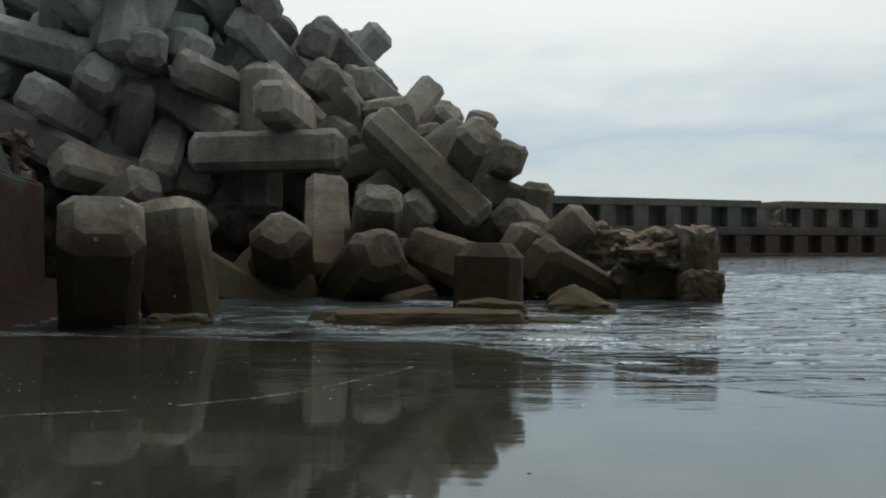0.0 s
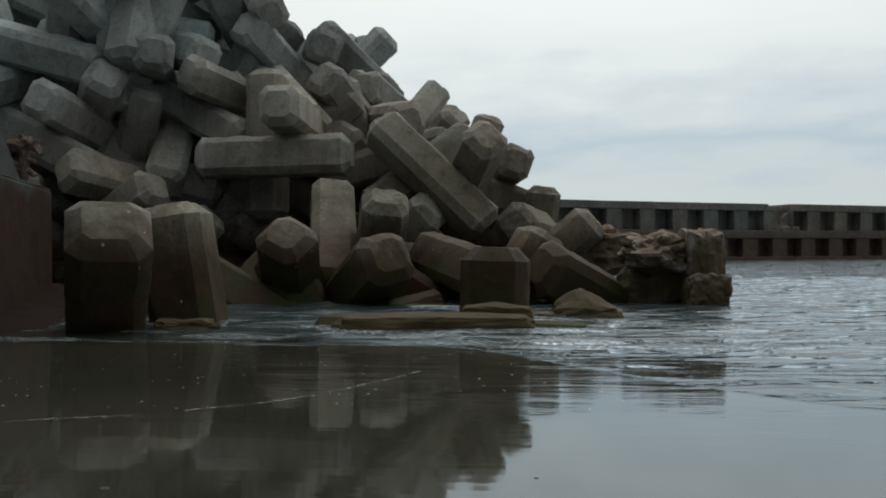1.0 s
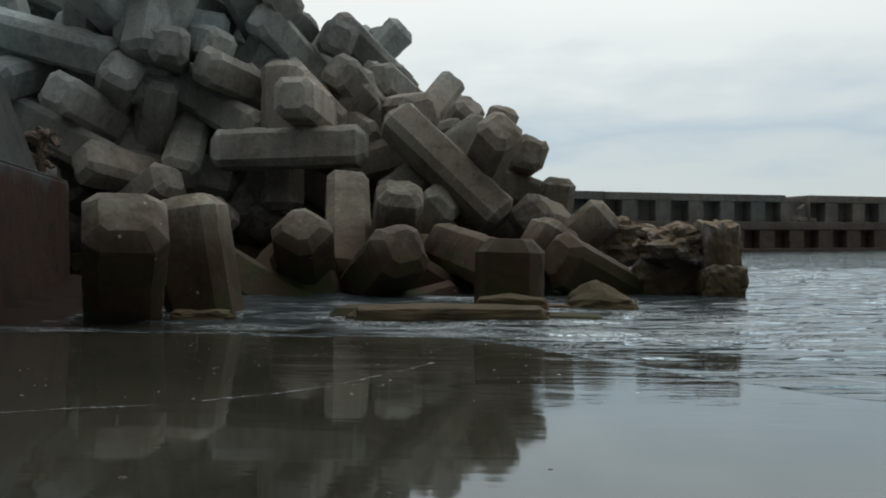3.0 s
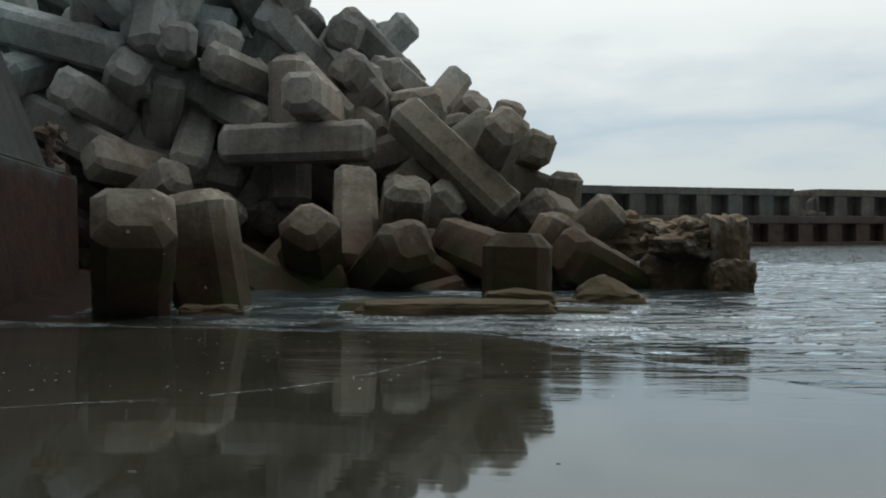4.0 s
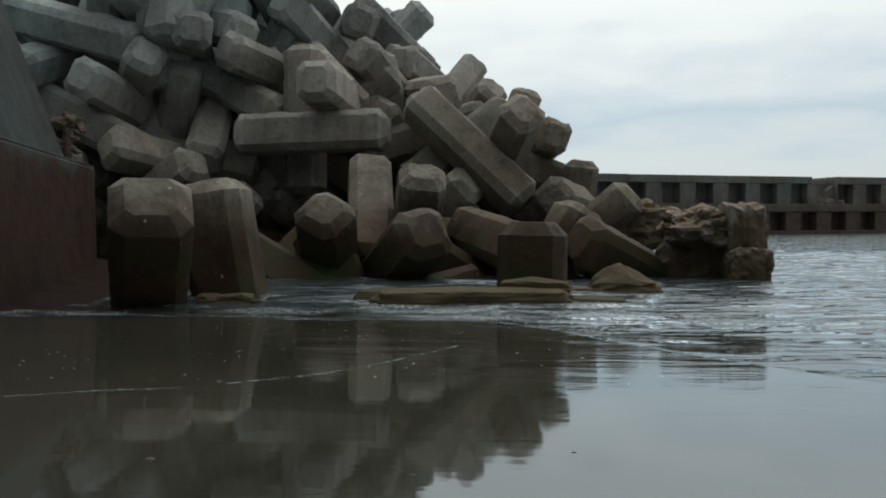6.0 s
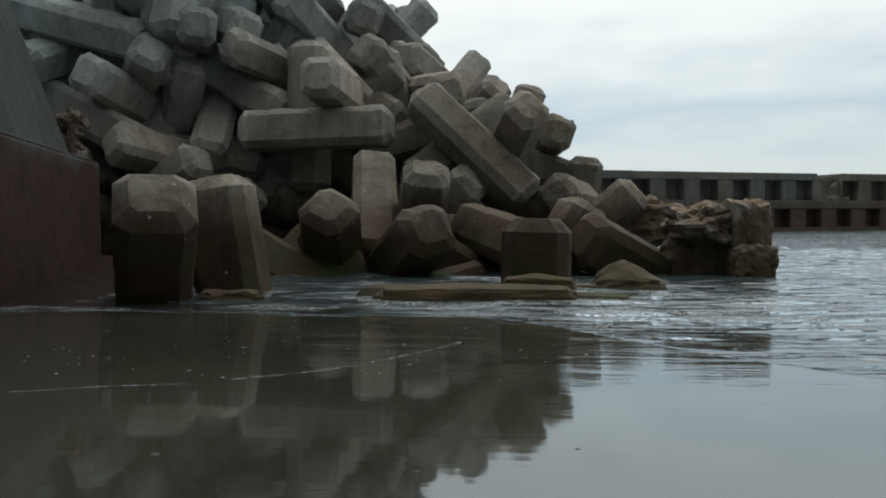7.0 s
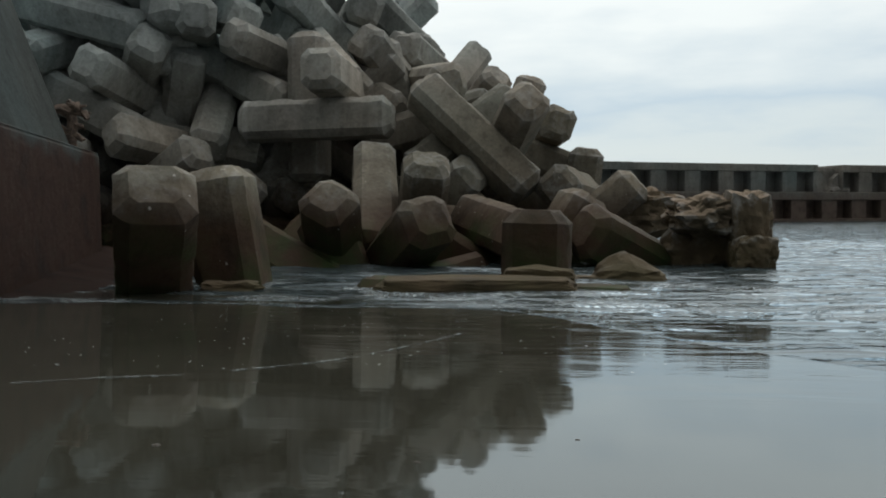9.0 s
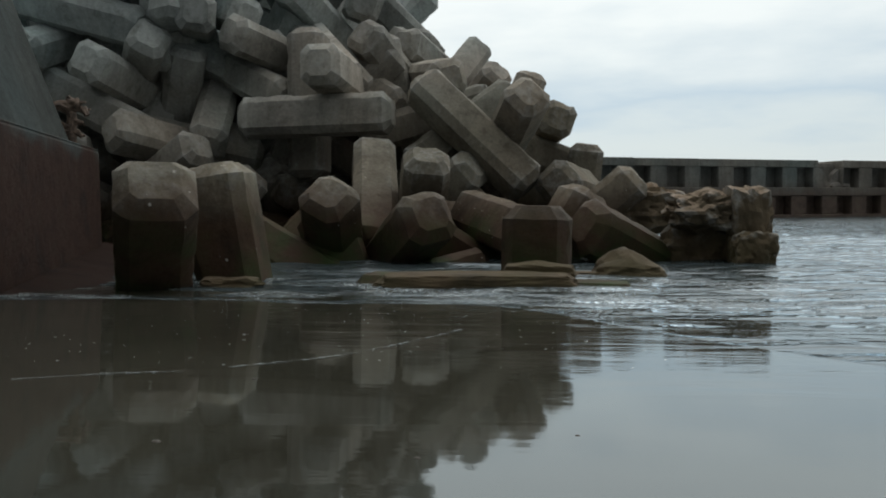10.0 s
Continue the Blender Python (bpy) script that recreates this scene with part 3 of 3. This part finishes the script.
# rubble in the breakwater's broken bay
for k, (s, y, z, r) in enumerate(((16.6, 0.9, 2.85, 0.5), (17.6, 0.6, 2.8, 0.45), (18.6, 0.3, 2.75, 0.35))):
    ob = rock("rock", (0, 0, 0), (r * 1.3, r, r * 0.7), 20 + k, "grey broken concrete lump on the breakwater's ledge", mat=FAR_CONCRETE, boxy=0.4, detail=3)
    ob.matrix_basis = BREAKWATER @ pose(s, y, z)


# ---- driftwood on the seawall's ledge ----
def driftwood():
    ob = tagged(new("driftwood"), "dark reddish-brown gnarled driftwood root standing on the seawall ledge", "driftwood")
    ob.matrix_basis = pose(-8.22, 16.35, 2.34, 0, 0, 10)
    rng = random.Random(7)

    def limb(name, path, r0, r1):
        bm = bmesh.new()
        rings = []
        for i, p in enumerate(path):
            t = i / (len(path) - 1)
            r = r0 + (r1 - r0) * t
            a = (path[min(i + 1, len(path) - 1)] - path[max(i - 1, 0)]).normalized()
            u = a.orthogonal().normalized()
            w = a.cross(u)
            rings.append([bm.verts.new(p + (u * math.cos(k * math.tau / 9) + w * math.sin(k * math.tau / 9)) * r * rng.uniform(0.75, 1.25)) for k in range(9)])
        for a, c in zip(rings, rings[1:]):
            for k in range(9):
                bm.faces.new((a[k], a[(k + 1) % 9], c[(k + 1) % 9], c[k]))
        bm.faces.new(rings[0])
        bm.faces.new(rings[-1][::-1])
        part(name, mesh_from(name, bm, WOOD), ob)

    V = Vector
    limb("trunk", [V((0.05, 0, -0.03)), V((0.0, 0, 0.3)), V((0.05, 0, 0.55)), V((-0.02, 0.02, 0.8)), V((0.03, 0, 0.95))], 0.085, 0.10)
    limb("root", [V((0, 0, 0.75)), V((-0.16, -0.05, 0.80)), V((-0.3, -0.08, 0.78)), V((-0.45, -0.1, 0.72))], 0.13, 0.04)
    limb("root", [V((0, 0, 0.8)), V((0.14, -0.04, 0.83)), V((0.26, -0.06, 0.74)), V((0.34, -0.08, 0.6))], 0.14, 0.05)
    for k in range(10):
        a, z = rng.uniform(-0.6, 3.7), rng.uniform(0.25, 0.9)
        p, q = V((0.02, 0, z)), V((math.cos(a), -0.3 * abs(math.sin(a)), rng.uniform(-0.5, 0.35)))
        limb("root", [p, p + q * 0.13, p + q * 0.22 + V((0, 0, rng.uniform(-0.05, 0.05))), p + q * rng.uniform(0.26, 0.38)], 0.075, 0.02)


driftwood()


# ---- foam and small things on the sand ----
def foam_field(name, label, spots, mat, seed):
    """Many flat foam bubbles; spots: (x, y, size)."""
    rng = random.Random(seed)
    verts, faces = [], []
    for x, y, s in spots:
        z = (water_height(x, y) if y > front(x) else sand_height(x, y)) + 0.001
        n = 6
        a0 = rng.uniform(0, 6.28)
        long = rng.uniform(1.0, 2.4)
        base = len(verts)
        for r, h in ((1, 0), (0.6, 0.35)):
            for k in range(n):
                a = a0 + k * math.tau / n
                q = rng.uniform(0.7, 1.2) * r * s
                verts.append((x + math.cos(a) * q * long, y + math.sin(a) * q, z + h * s * 0.35))
        for k in range(n):
            faces.append((base + k, base + (k + 1) % n, base + n + (k + 1) % n, base + n + k))
        faces.append(tuple(base + n + k for k in range(n)))
    me = bpy.data.meshes.new(name)
    me.from_pydata(verts, [], faces)
    me.materials.append(mat)
    me.polygons.foreach_set("use_smooth", [True] * len(me.polygons))
    return tagged(new(name, me), label, "foam", kind="stuff")


def foam_film(name, label, cells):
    """Thin lace of bubbles lying on the water; cells: (x, y, width, depth) patches of the film."""
    verts, faces = [], []
    for x, y, w, d in cells:
        base = len(verts)
        for px, py in ((x, y), (x + w, y), (x + w, y + d), (x, y + d)):
            verts.append((px, py, (water_height(px, py) if py > front(px) else sand_height(px, py)) + 0.004))
        faces.append((base, base + 1, base + 2, base + 3))
    me = bpy.data.meshes.new(name)
    me.from_pydata(verts, [], faces)
    me.materials.append(LACE)
    return tagged(new(name, me), label, "foam", kind="stuff")


def foam():
    rng = random.Random(12)
    line, arc, churn, flecks = [], [], [], []
    # lace along the swash front, broken and of changing width
    x = -7.0
    while x < 1.2:
        k = noise.noise((x * 1.7, 3.0, 0))
        if k > -0.05:
            line.append((x, front(x) + 0.02 + 0.03 * noise.noise((x * 3, 0, 0)), 0.05, 0.05 + 0.16 * max(k, 0)))
        x += 0.05
    # a thin line that the swash is pushing up the sand, curled at its seaward end
    for i in range(240):
        s = i / 240
        x, y = -3.3 + 3.05 * s, 4.35 + 1.15 * s + 1.75 * s ** 4 + 0.05 * math.sin(7 * s) + 0.02 * math.sin(23 * s)
        k = noise.noise((s * 9.0, 4.0, 0)) + 0.5 * noise.noise((s * 31.0, 2.0, 0))
        if k > -0.28:
            arc.append((x, y + 0.01 * noise.noise((s * 40, 7, 0)), 0.026, 0.012 + 0.03 * s + 0.03 * max(k, 0)))
    # churned water between the blocks' feet and the slab
    for i in range(82):
        for j in range(50):
            x, y = -7.0 + i * 0.14, 8.6 + j * 0.09
            if y < front(x) + 0.1:
                continue
            near = noise.noise((x * 0.8, y * 1.6, 1.5)) + 0.4 * noise.noise((x * 3, y * 5, 4.5))
            if near > 0.08 + 0.12 * max(0, abs(y - 11.2 + 0.25 * max(x, 0)) - 0.6):
                churn.append((x, y, 0.14, 0.09))
    for i in range(230):
        x, y = rng.uniform(-3.6, 1.2), rng.uniform(5.2, 9.3)
        flecks.append((x, y, rng.choice((0.0015, 0.002, 0.003, 0.004, 0.006))))
    foam_film("foam_line", "thin white foam lace along the swash", line)
    foam_film("foam_arc", "thin curled line of foam lace on wet sand", arc)
    foam_film("foam_patch", "churned grey-white foam round the blocks' feet", churn)
    foam_field("foam_fleck", "small white foam flecks on wet sand", flecks, FOAM, 3)


foam()
for k, (x, y, r) in enumerate(((-1.35, 4.75, 0.016), (-1.35, 3.32, 0.018), (-0.28, 3.15, 0.012), (0.36, 3.55, 0.010))):
    rock("pebble", (x, y, sand_height(x, y)), (r * 1.1, r * 0.8, r * 0.35), 40 + k, "small grey-brown pebble half sunk in wet sand", "pebble", mat=PEBBLE, detail=2, group="pebbles on the sand")
